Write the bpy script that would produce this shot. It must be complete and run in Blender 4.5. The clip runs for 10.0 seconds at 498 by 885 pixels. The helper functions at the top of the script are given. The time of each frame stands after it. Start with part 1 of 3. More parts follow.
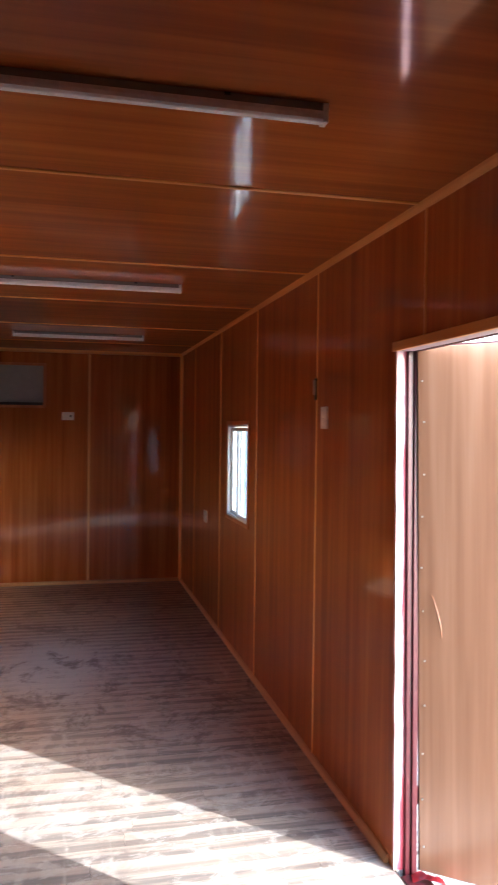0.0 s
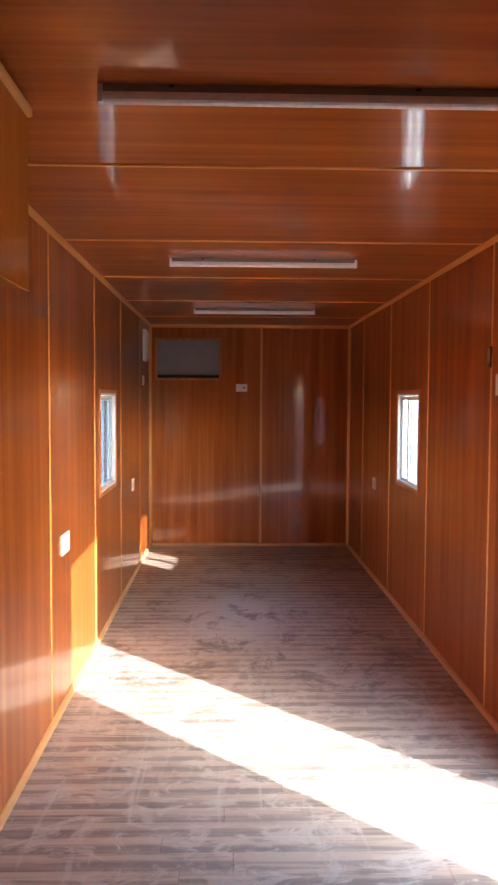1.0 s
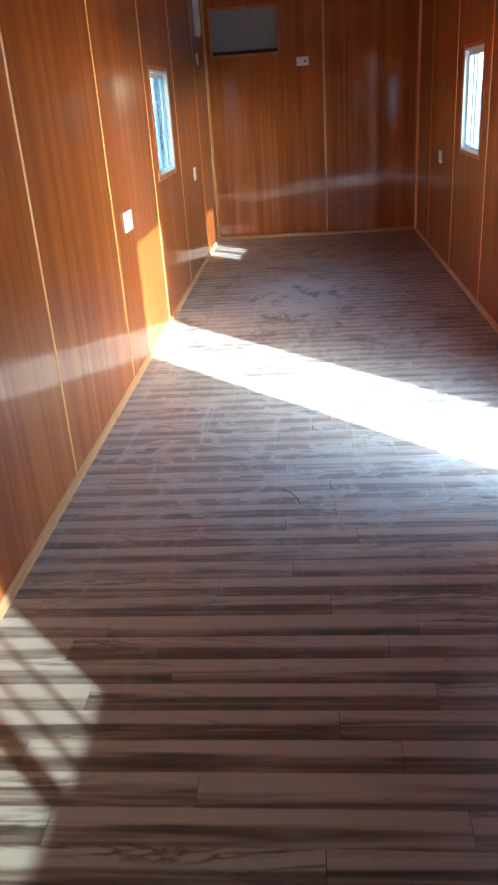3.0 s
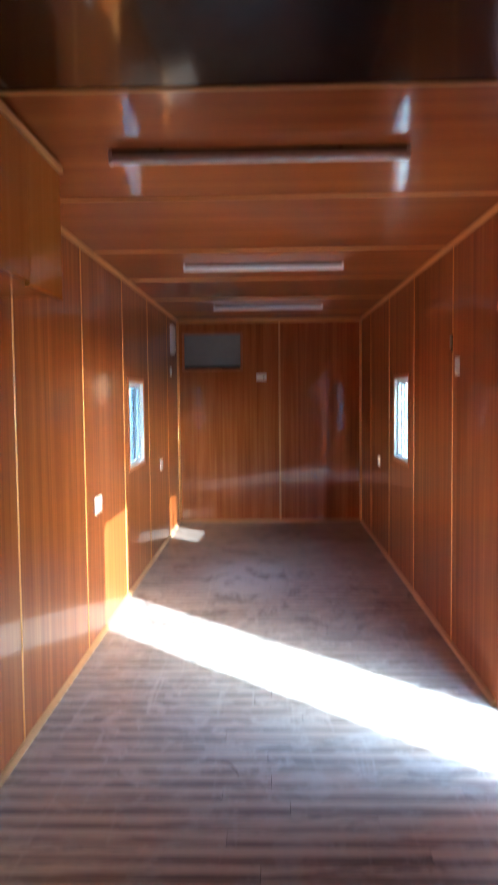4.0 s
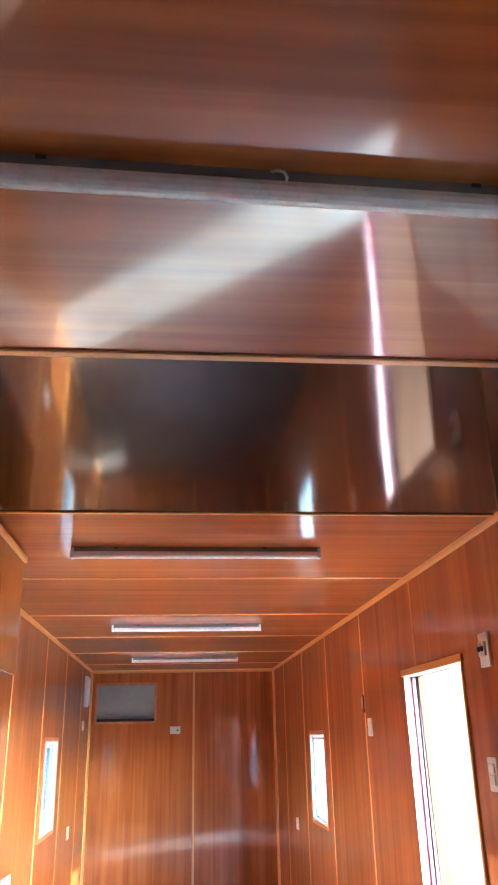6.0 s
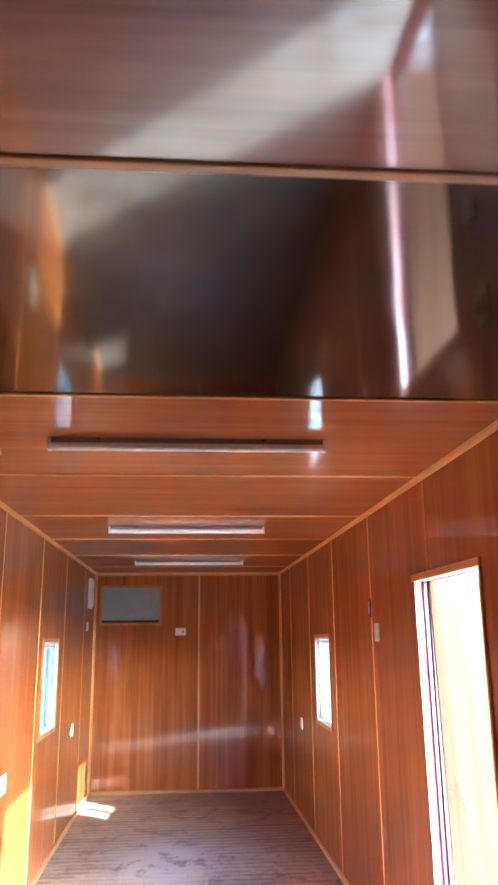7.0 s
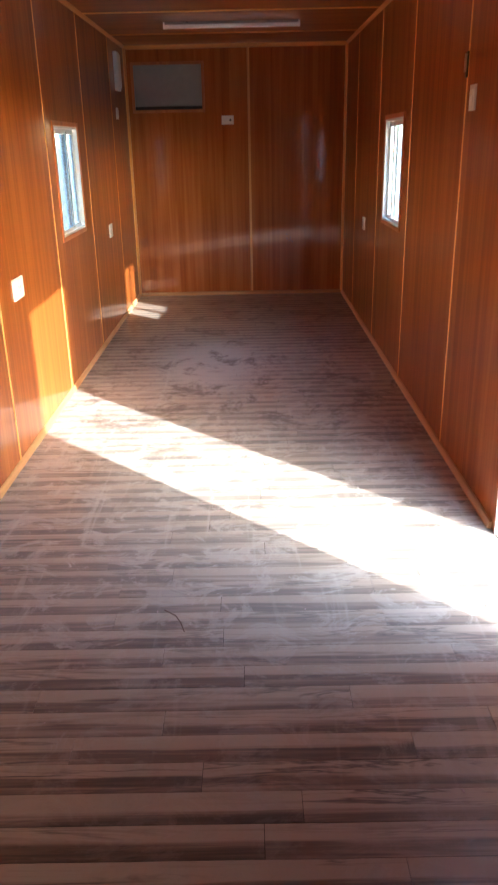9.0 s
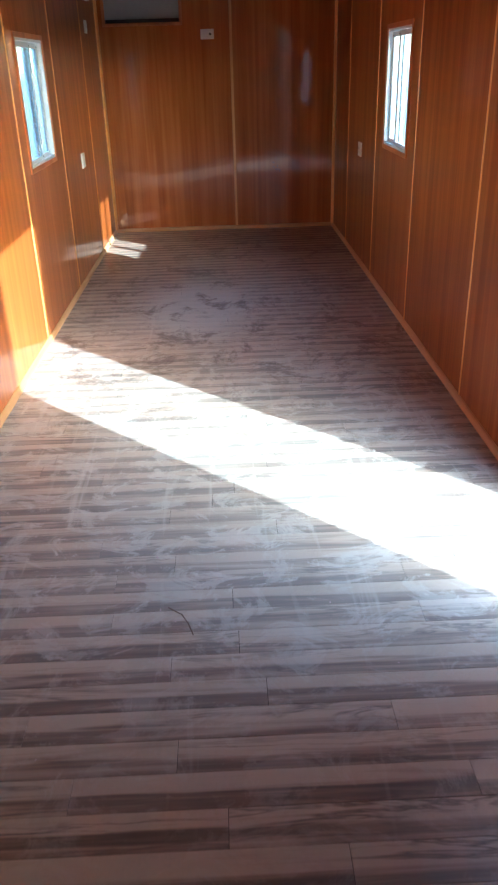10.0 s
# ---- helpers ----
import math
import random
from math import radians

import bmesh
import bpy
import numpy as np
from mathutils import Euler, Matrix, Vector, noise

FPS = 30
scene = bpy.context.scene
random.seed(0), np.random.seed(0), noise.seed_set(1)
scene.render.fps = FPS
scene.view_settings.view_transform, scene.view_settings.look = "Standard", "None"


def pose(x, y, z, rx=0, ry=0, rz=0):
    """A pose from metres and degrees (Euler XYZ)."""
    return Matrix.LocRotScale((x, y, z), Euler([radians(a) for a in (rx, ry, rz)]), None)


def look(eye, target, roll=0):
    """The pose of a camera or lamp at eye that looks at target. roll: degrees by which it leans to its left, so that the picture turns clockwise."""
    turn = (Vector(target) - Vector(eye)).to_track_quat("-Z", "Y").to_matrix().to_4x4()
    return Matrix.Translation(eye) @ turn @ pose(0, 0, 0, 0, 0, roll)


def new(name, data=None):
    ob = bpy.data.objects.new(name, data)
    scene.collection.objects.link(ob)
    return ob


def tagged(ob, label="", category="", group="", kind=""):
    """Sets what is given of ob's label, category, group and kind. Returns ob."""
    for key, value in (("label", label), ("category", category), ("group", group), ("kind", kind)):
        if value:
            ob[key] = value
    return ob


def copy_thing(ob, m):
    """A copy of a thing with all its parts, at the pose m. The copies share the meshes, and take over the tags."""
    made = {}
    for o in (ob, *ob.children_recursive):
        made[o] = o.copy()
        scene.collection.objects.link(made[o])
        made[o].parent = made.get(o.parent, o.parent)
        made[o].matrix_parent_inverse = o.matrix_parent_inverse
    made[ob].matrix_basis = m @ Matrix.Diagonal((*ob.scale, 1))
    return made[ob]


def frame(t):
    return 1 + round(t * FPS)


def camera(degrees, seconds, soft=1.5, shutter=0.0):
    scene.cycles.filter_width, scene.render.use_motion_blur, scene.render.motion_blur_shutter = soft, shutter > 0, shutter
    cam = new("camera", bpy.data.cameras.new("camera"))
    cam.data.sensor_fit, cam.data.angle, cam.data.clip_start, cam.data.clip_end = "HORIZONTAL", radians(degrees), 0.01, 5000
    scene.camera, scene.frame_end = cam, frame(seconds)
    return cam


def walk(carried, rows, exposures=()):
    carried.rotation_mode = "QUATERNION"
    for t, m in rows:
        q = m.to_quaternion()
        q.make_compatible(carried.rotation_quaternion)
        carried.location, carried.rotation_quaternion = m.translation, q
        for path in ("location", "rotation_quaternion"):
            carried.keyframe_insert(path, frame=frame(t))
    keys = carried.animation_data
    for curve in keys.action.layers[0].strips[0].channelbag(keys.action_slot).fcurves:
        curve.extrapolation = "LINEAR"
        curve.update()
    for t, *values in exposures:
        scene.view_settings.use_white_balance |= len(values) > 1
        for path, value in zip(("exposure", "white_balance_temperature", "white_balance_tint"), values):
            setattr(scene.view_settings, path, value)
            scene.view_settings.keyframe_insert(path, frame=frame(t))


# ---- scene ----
cam = camera(36.0, 10.0, soft=2.0, shutter=0.25)
PATH = [
    (0, (-0.105, -0.35, 1.68), (0.358, 1.596, 1.644), 0.7),
    (0.5, (-0.182, -0.505, 1.658), (0.04, 1.482, 1.609), 0.8),
    (1, (-0.241, -0.616, 1.655), (-0.187, 1.38, 1.544), 0.3),
    (1.5, (-0.261, -0.659, 1.659), (-0.342, 1.322, 1.398), -0.5),
    (2, (-0.152, -0.707, 1.59), (-0.332, 1.214, 1.066), -2.6),
    (2.2, (-0.085, -0.709, 1.534), (-0.294, 1.177, 0.904), -3.5),
    (3.3, (-0.079, -1.15, 1.486), (-0.211, 0.665, 0.655), -3.5),
    (3.5, (-0.077, -1.241, 1.518), (-0.165, 0.613, 0.774), -2.4),
    (4, (-0.005, -1.408, 1.585), (-0.058, 0.587, 1.459), -0.6),
    (4.5, (-0.004, -1.593, 1.648), (-0.031, 0.357, 2.09), -0.2),
    (5, (-0.031, -1.693, 1.697), (0.011, 0.186, 2.382), -0.4),
    (5.5, (-0.119, -1.884, 1.704), (0.015, -0.034, 2.453), -1.0),
    (5.7, (-0.14, -1.918, 1.693), (0.032, -0.068, 2.433), -1.2),
    (6.8, (-0.077, -1.614, 1.704), (0.125, 0.294, 2.27), -1.0),
    (7, (-0.044, -1.51, 1.716), (0.118, 0.422, 2.209), -0.6),
    (7.5, (-0.005, -1.274, 1.686), (0.079, 0.707, 1.953), 0.0),
    (8, (0.018, -0.952, 1.657), (0.052, 1.045, 1.57), -0.3),
    (8.5, (0.057, -0.739, 1.611), (0.121, 1.201, 1.127), -0.5),
    (9, (0.106, -0.55, 1.57), (0.095, 1.313, 0.841), -1.2),
    (9.5, (0.077, -0.397, 1.537), (0.037, 1.416, 0.695), -2.1),
    (10, (-0.002, -0.128, 1.524), (0.039, 1.665, 0.64), -1.7),
]
walk(cam, [(t, look(eye, target, roll)) for t, eye, target, roll in PATH],
     exposures=[
         (0.0, 3.86, 5670, 9), (0.5, 4.36, 5970, 10), (1.0, 4.59, 5970, 8), (1.5, 4.62, 5600, 3), (2.2, 4.73, 4800, -9), (3.3, 4.56, 4500, -12),
         (3.5, 4.54, 4400, -13), (4.0, 4.69, 4700, -7), (4.5, 5.23, 4920, -5), (5.0, 5.90, 4670, -10), (5.7, 6.22, 4570, -11), (6.8, 5.85, 4720, -8),
         (7.5, 5.41, 4920, -6), (8.0, 4.81, 5220, -2), (8.5, 4.37, 5670, 2), (9.0, 4.42, 5770, 3), (9.5, 4.39, 5070, -7), (10.0, 4.43, 4870, -9)])

# ---- light: low sun from outside the doorway, clear sky ----
SUN_WAY = Vector((-0.7166, 0.6975, -0.392)).normalized()
world = bpy.data.worlds.new("sky")
scene.world = world
world.use_nodes = True
wn = world.node_tree.nodes
sky = wn.new("ShaderNodeTexSky")
sky.sky_type = "NISHITA"
sky.sun_disc = False
sky.sun_elevation = radians(21.4)
sky.sun_rotation = radians(134.2)
wn["Background"].inputs["Strength"].default_value = 0.185
world.node_tree.links.new(sky.outputs["Color"], wn["Background"].inputs["Color"])
sun_data = bpy.data.lights.new("sun", "SUN")
sun_data.energy, sun_data.angle, sun_data.color = 1.02, radians(0.6), (1.0, 0.96, 0.90)
sun = new("sun", sun_data)
sun.rotation_euler = SUN_WAY.to_track_quat("-Z", "Y").to_euler()
sun.location = (6, -6, 5)


# ---- materials ----
def shader(name):
    mat = bpy.data.materials.new(name)
    mat.use_nodes = True
    nt = mat.node_tree
    return mat, nt, nt.nodes["Principled BSDF"]


def node(nt, kind, **values):
    n = nt.nodes.new("ShaderNode" + kind)
    for key, value in values.items():
        n.inputs[key.replace("_", " ")].default_value = value
    return n


def ramp(nt, source, stops):
    r = nt.nodes.new("ShaderNodeValToRGB")
    els = r.color_ramp.elements
    while len(els) < len(stops):
        els.new(0.5)
    for e, (p, c) in zip(els, stops):
        e.position, e.color = p, (*c, 1)
    nt.links.new(source, r.inputs["Fac"])
    return r.outputs["Color"]


def maths(nt, op, a, b=None, c=None):
    m = nt.nodes.new("ShaderNodeMath")
    m.operation = op
    for i, v in enumerate((a, b, c)):
        if v is None:
            continue
        if isinstance(v, (int, float)):
            m.inputs[i].default_value = v
        else:
            nt.links.new(v, m.inputs[i])
    return m.outputs[0]


def mixed(nt, fac, a, b, how="MIX"):
    m = nt.nodes.new("ShaderNodeMix")
    m.data_type, m.blend_type = "RGBA", how
    for sock, v in ((m.inputs["Factor"], fac), (m.inputs["A"], a), (m.inputs["B"], b)):
        if isinstance(v, (int, float)):
            sock.default_value = v
        elif isinstance(v, tuple):
            sock.default_value = (*v, 1)
        else:
            nt.links.new(v, sock)
    return m.outputs["Result"]


def mapped(nt, scale, shift=None):
    """Object coordinates, scaled, moved by a random value for each piece."""
    tc = nt.nodes.new("ShaderNodeTexCoord")
    source = tc.outputs["Object"]
    if shift is not None:
        add = nt.nodes.new("ShaderNodeVectorMath")
        add.operation = "ADD"
        nt.links.new(source, add.inputs[0])
        nt.links.new(shift, add.inputs[1])
        source = add.outputs[0]
    m = nt.nodes.new("ShaderNodeMapping")
    m.inputs["Scale"].default_value = scale
    nt.links.new(source, m.inputs["Vector"])
    return m.outputs["Vector"]


def noise_of(nt, vector, scale=1.0, detail=4.0, rough=0.55, distort=0.0):
    n = node(nt, "TexNoise", Scale=scale, Detail=detail, Roughness=rough, Distortion=distort)
    nt.links.new(vector, n.inputs["Vector"])
    return n.outputs["Fac"]


def bumped(nt, bsdf, *layers):
    last = None
    for height, dist in layers:
        b = node(nt, "Bump", Strength=1.0, Distance=dist)
        nt.links.new(height, b.inputs["Height"])
        if last:
            nt.links.new(last, b.inputs["Normal"])
        last = b.outputs["Normal"]
    nt.links.new(last, bsdf.inputs["Normal"])


def random_shift(nt, islands=False):
    if islands:
        r = nt.nodes.new("ShaderNodeNewGeometry").outputs["Random Per Island"]
    else:
        r = nt.nodes.new("ShaderNodeObjectInfo").outputs["Random"]
    c = nt.nodes.new("ShaderNodeCombineXYZ")
    for i, k in enumerate((17.0, 31.0, 23.0)):
        nt.links.new(maths(nt, "MULTIPLY", r, k), c.inputs[i])
    return r, c.outputs[0]


def laminate(name, along, dark, mid, light, rough=0.14, strips=0.085, islands=False, coat=0.0, spec=0.8, tint=(1, 1, 1)):
    """Glossy wood-print board: long grain, strips of slightly different tone, soft waviness."""
    mat, nt, b = shader(name)
    r, shift = random_shift(nt, islands)
    across = 34.0
    fine = tuple(1.1 if i == along else across for i in range(3))
    wide = tuple(0.45 if i == along else 11.0 for i in range(3))
    grain = noise_of(nt, mapped(nt, fine, shift), 1.0, 3.0, 0.55, 0.25)
    broad = noise_of(nt, mapped(nt, wide, shift), 1.0, 3.0, 0.5, 0.5)
    # strips printed side by side
    pos = nt.nodes.new("ShaderNodeSeparateXYZ")
    nt.links.new(mapped(nt, (1, 1, 1), shift), pos.inputs[0])
    s = maths(nt, "ADD", pos.outputs[(along + 1) % 3], pos.outputs[(along + 2) % 3])
    cell = maths(nt, "FLOOR", maths(nt, "DIVIDE", s, strips))
    wnz = nt.nodes.new("ShaderNodeTexWhiteNoise")
    wnz.noise_dimensions = "1D"
    nt.links.new(cell, wnz.inputs["W"])
    tone = maths(nt, "MULTIPLY_ADD", wnz.outputs["Value"], 0.10, maths(nt, "MULTIPLY", grain, 0.32))
    tone = maths(nt, "MULTIPLY_ADD", broad, 0.53, tone)
    tone = maths(nt, "MULTIPLY_ADD", r, 0.08, tone)
    col = ramp(nt, tone, [(0.39, dark), (0.52, mid), (0.67, light)])
    nt.links.new(col, b.inputs["Base Color"])
    smear = noise_of(nt, mapped(nt, (2.3, 2.3, 2.3), shift), 1.0, 5.0, 0.6)
    gloss = maths(nt, "MULTIPLY_ADD", smear, 0.10, rough - 0.05)
    b.inputs["Specular IOR Level"].default_value = spec
    b.inputs["Specular Tint"].default_value = (*tint, 1)
    if coat:
        # clear lacquer over a duller print
        b.inputs["Roughness"].default_value = 0.31
        b.inputs["Coat Weight"].default_value = coat
        b.inputs["Coat IOR"].default_value = 1.95
        nt.links.new(gloss, b.inputs["Coat Roughness"])
    else:
        nt.links.new(gloss, b.inputs["Roughness"])
    wave = noise_of(nt, mapped(nt, (1.5, 1.5, 1.5), shift), 1.0, 1.0, 0.4)
    bumped(nt, b, (wave, 0.005))
    return mat


def plain(name, colour, rough, metal=0.0, wear=0.12, scale=14.0, bump=0.0004, spec=0.5):
    mat, nt, b = shader(name)
    big = noise_of(nt, mapped(nt, (scale,) * 3), 0.25, 4.0)
    small = noise_of(nt, mapped(nt, (scale,) * 3), 3.0, 6.0)
    t = maths(nt, "MULTIPLY_ADD", small, 0.5, maths(nt, "MULTIPLY", big, 0.5))
    lo = tuple(c * (1 - 2 * wear) for c in colour)
    hi = tuple(min(1.0, c * (1 + wear)) for c in colour)
    nt.links.new(ramp(nt, t, [(0.3, lo), (0.7, hi)]), b.inputs["Base Color"])
    nt.links.new(maths(nt, "MULTIPLY_ADD", small, 0.16, rough - 0.08), b.inputs["Roughness"])
    b.inputs["Metallic"].default_value = metal
    b.inputs["Specular IOR Level"].default_value = spec
    bumped(nt, b, (small, bump))
    return mat


CHERRY = ((0.275, 0.066, 0.0118), (0.370, 0.099, 0.0180), (0.470, 0.148, 0.0310))
wall_wood = laminate("cherry_laminate_upright", 2, *CHERRY, rough=0.085, coat=0.66, spec=0.10)
casing_wood = laminate("cherry_casing", 2, (0.34, 0.085, 0.014), (0.46, 0.13, 0.024), (0.56, 0.19, 0.045), rough=0.34, coat=0.0)
ceiling_wood = laminate("cherry_laminate_crosswise", 0, (0.285, 0.068, 0.0105), (0.385, 0.104, 0.0175), (0.500, 0.158, 0.0310), rough=0.078, islands=True, coat=0.80, spec=0.12)
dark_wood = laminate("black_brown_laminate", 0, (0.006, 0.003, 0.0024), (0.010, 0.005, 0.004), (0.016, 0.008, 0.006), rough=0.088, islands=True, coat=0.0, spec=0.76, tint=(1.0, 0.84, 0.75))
cabinet_wood = laminate("honey_laminate", 2, (0.43, 0.142, 0.019), (0.465, 0.158, 0.022), (0.50, 0.178, 0.028), rough=0.13, strips=0.3, spec=0.45)
door_wood = laminate("beech_laminate", 2, (0.22, 0.107, 0.060), (0.265, 0.137, 0.080), (0.32, 0.175, 0.110), rough=0.22, strips=0.3, coat=0.75, spec=0.2)
trim_up = laminate("pine_trim_upright", 2, (0.54, 0.215, 0.040), (0.69, 0.315, 0.068), (0.80, 0.43, 0.115), rough=0.38, strips=0.03, coat=0.0)
trim_x = laminate("pine_trim_crosswise", 0, (0.54, 0.215, 0.040), (0.69, 0.315, 0.068), (0.80, 0.43, 0.115), rough=0.38, strips=0.03, coat=0.0)
trim_y = laminate("pine_trim_lengthwise", 1, (0.54, 0.215, 0.040), (0.69, 0.315, 0.068), (0.80, 0.43, 0.115), rough=0.38, strips=0.03, coat=0.0)
skirting_wood = laminate("pale_pine_skirting", 1, (0.43, 0.225, 0.092), (0.56, 0.315, 0.142), (0.67, 0.415, 0.21), rough=0.42, strips=0.05, coat=0.0, spec=0.4)
skirting_wood_x = laminate("pale_pine_skirting_crosswise", 0, (0.43, 0.225, 0.092), (0.56, 0.315, 0.142), (0.67, 0.415, 0.21), rough=0.42, strips=0.05, coat=0.0, spec=0.4)
white_plastic = plain("white_plastic", (0.78, 0.77, 0.74), 0.35, wear=0.04)
dark_plastic = plain("dark_plastic", (0.03, 0.028, 0.027), 0.4)
white_metal = plain("white_painted_aluminium", (0.74, 0.75, 0.75), 0.35, wear=0.06)
lamp_white = plain("lamp_diffuser", (0.88, 0.87, 0.87), 0.28, wear=0.02, bump=0.00005)
lamp_grey = plain("lamp_channel", (0.26, 0.25, 0.25), 0.22, wear=0.05, bump=0.0001)
red_steel = plain("dark_red_paint", (0.065, 0.005, 0.009), 0.42, wear=0.2, scale=9.0)
red_plastic = plain("red_plastic", (0.33, 0.022, 0.03), 0.35, wear=0.15)
plaster = plain("white_filler", (0.58, 0.45, 0.45), 0.7, wear=0.1, bump=0.002)
def overspray_material():
    """White filler with red paint brushed over its outer edge and low down."""
    mat, nt, b = shader("filler_with_red_overspray")
    pos = nt.nodes.new("ShaderNodeSeparateXYZ")
    nt.links.new(mapped(nt, (1, 1, 1)), pos.inputs[0])
    rag = noise_of(nt, mapped(nt, (60, 60, 3.2)), 1.0, 4.0, 0.6)
    fine = noise_of(nt, mapped(nt, (40, 40, 40)), 1.0, 5.0)
    out = maths(nt, "MULTIPLY_ADD", pos.outputs["X"], 26.0, -29.90)
    low = maths(nt, "MULTIPLY", maths(nt, "MAXIMUM", maths(nt, "SUBTRACT", 0.45, pos.outputs["Z"]), 0.0), 1.1)
    edge = maths(nt, "ADD", maths(nt, "MULTIPLY_ADD", rag, 1.5, out), low)
    red = ramp(nt, edge, [(0.66, (0, 0, 0)), (0.86, (1, 1, 1))])
    white = ramp(nt, fine, [(0.3, (0.55, 0.33, 0.355)), (0.7, (0.68, 0.45, 0.47))])
    nt.links.new(mixed(nt, red, white, (0.42, 0.045, 0.065)), b.inputs["Base Color"])
    b.inputs["Roughness"].default_value = 0.55
    bumped(nt, b, (fine, 0.002))
    return mat


overspray = overspray_material()
steel = plain("bright_steel", (0.62, 0.62, 0.62), 0.3, metal=1.0)
gasket_grey = plain("grey_gasket", (0.22, 0.23, 0.24), 0.6)
shade_black = plain("black_recess_shade", (0.018, 0.018, 0.018), 0.6)
grey_pane = plain("frosted_grey_pane", (0.34, 0.34, 0.32), 0.32, wear=0.06, scale=5.0)
shell_paint = plain("outside_steel_paint", (0.62, 0.60, 0.56), 0.5, wear=0.15, scale=5.0)


def glass_material(name, tint):
    mat, nt, b = shader(name)
    nt.nodes.remove(b)
    clear = nt.nodes.new("ShaderNodeBsdfTransparent")
    clear.inputs["Color"].default_value = (*tint, 1)
    gloss = nt.nodes.new("ShaderNodeBsdfGlossy")
    gloss.inputs["Roughness"].default_value = 0.02
    graze = node(nt, "LayerWeight", Blend=0.5)
    shine = maths(nt, "MULTIPLY_ADD", maths(nt, "POWER", graze.outputs["Facing"], 5.0), 0.9, 0.04)
    mix = nt.nodes.new("ShaderNodeMixShader")
    nt.links.new(shine, mix.inputs[0])
    nt.links.new(clear.outputs[0], mix.inputs[1])
    nt.links.new(gloss.outputs[0], mix.inputs[2])
    nt.links.new(mix.outputs[0], nt.nodes["Material Output"].inputs["Surface"])
    return mat


glass = glass_material("window_glass", (0.78, 0.82, 0.83))
shaded_glass = glass_material("tinted_window_glass", (0.64, 0.68, 0.70))
# darkened panes, added to weaken the sun through the out-of-view window_2
dimmed_glass = glass_material("dimmed_window_glass", (0.66, 0.66, 0.63))


def placed(nt, scale):
    """World position, scaled: for what lies over many pieces."""
    m = nt.nodes.new("ShaderNodeMapping")
    m.inputs["Scale"].default_value = scale
    nt.links.new(nt.nodes.new("ShaderNodeNewGeometry").outputs["Position"], m.inputs["Vector"])
    return m.outputs["Vector"]


def plank_material(islands=False):
    """Greyish brown laminate plank: pale far edge, dark streaks along it, a dusty film trodden in from the doorway, a
    painted patch of bounced sun.
    """
    mat, nt, b = shader("dusty_floor_plank" + ("_far" if islands else ""))
    r, shift = random_shift(nt, islands)
    grain = noise_of(nt, mapped(nt, (2.0, 60, 20), shift), 1.0, 6.0, 0.65, 0.4)
    vein = noise_of(nt, mapped(nt, (1.1, 24, 5), shift), 1.0, 3.0, 0.5, 1.1)
    crack = noise_of(nt, mapped(nt, (1.5, 15, 5), shift), 1.0, 4.0, 0.6, 0.7)
    thin = ramp(nt, maths(nt, "ABSOLUTE", maths(nt, "SUBTRACT", crack, 0.5)), [(0.0, (1, 1, 1)), (0.036, (0, 0, 0))])
    here = ramp(nt, noise_of(nt, mapped(nt, (0.8, 9, 5), shift), 1.0, 2.0), [(0.48, (0, 0, 0)), (0.60, (1, 1, 1))])
    streak = maths(nt, "MULTIPLY", maths(nt, "MULTIPLY", thin, here), 0.9)
    tone = maths(nt, "MULTIPLY_ADD", grain, 0.45, maths(nt, "MULTIPLY", vein, 0.85))
    tone = maths(nt, "MULTIPLY_ADD", r, 0.12, tone)
    if not islands:
        own = nt.nodes.new("ShaderNodeSeparateXYZ")
        nt.links.new(mapped(nt, (1, 1, 1)), own.inputs[0])
        wob = maths(nt, "MULTIPLY_ADD", vein, 0.05, own.outputs["Y"])
        pale = ramp(nt, maths(nt, "MULTIPLY_ADD", wob, 10.0, 0.25), [(0.42, (0, 0, 0)), (0.58, (1, 1, 1))])
        tone = maths(nt, "MULTIPLY_ADD", pale, 0.33, tone)
    wood = ramp(nt, tone, [(0.52, (0.036, 0.021, 0.017)), (0.68, (0.145, 0.095, 0.068)),
                           (0.82, (0.32, 0.238, 0.174)), (1.0, (0.46, 0.366, 0.279))])
    wood = mixed(nt, streak, wood, (0.045, 0.028, 0.022))
    pos = nt.nodes.new("ShaderNodeSeparateXYZ")
    nt.links.new(placed(nt, (1, 1, 1)), pos.inputs[0])
    # thickest by the doorway; thinned at both ends to paint in their weaker light
    zone = ramp(nt, maths(nt, "DIVIDE", pos.outputs["Y"], 8.0), [(0.05, (0.03,) * 3), (0.14, (0.38,) * 3), (0.26, (1, 1, 1)), (0.60, (0.85,) * 3), (0.75, (0.38,) * 3), (1.0, (0.18,) * 3)])
    film = noise_of(nt, placed(nt, (0.9, 0.7, 1)), 1.0, 4.0, 0.6, 0.6)
    smear = noise_of(nt, placed(nt, (5.0, 7.0, 1)), 1.0, 7.0, 0.72, 0.9)
    spot = noise_of(nt, placed(nt, (13, 11, 1)), 1.0, 5.0, 0.65, 1.0)
    sm = ramp(nt, smear, [(0.505, (0, 0, 0)), (0.57, (1, 1, 1))])
    fl = ramp(nt, film, [(0.34, (0.35, 0.35, 0.35)), (0.64, (1, 1, 1))])
    sp = ramp(nt, spot, [(0.56, (0, 0, 0)), (0.66, (1, 1, 1))])
    dust_and_light = maths(nt, "MULTIPLY_ADD", fl, 0.50, maths(nt, "MULTIPLY", sm, 0.42))
    dust_and_light = maths(nt, "MULTIPLY_ADD", maths(nt, "MULTIPLY", sp, sm), 0.32, dust_and_light)
    # faint drag marks along the room
    drag = noise_of(nt, placed(nt, (17.0, 1.3, 1)), 1.0, 3.0, 0.6, 0.5)
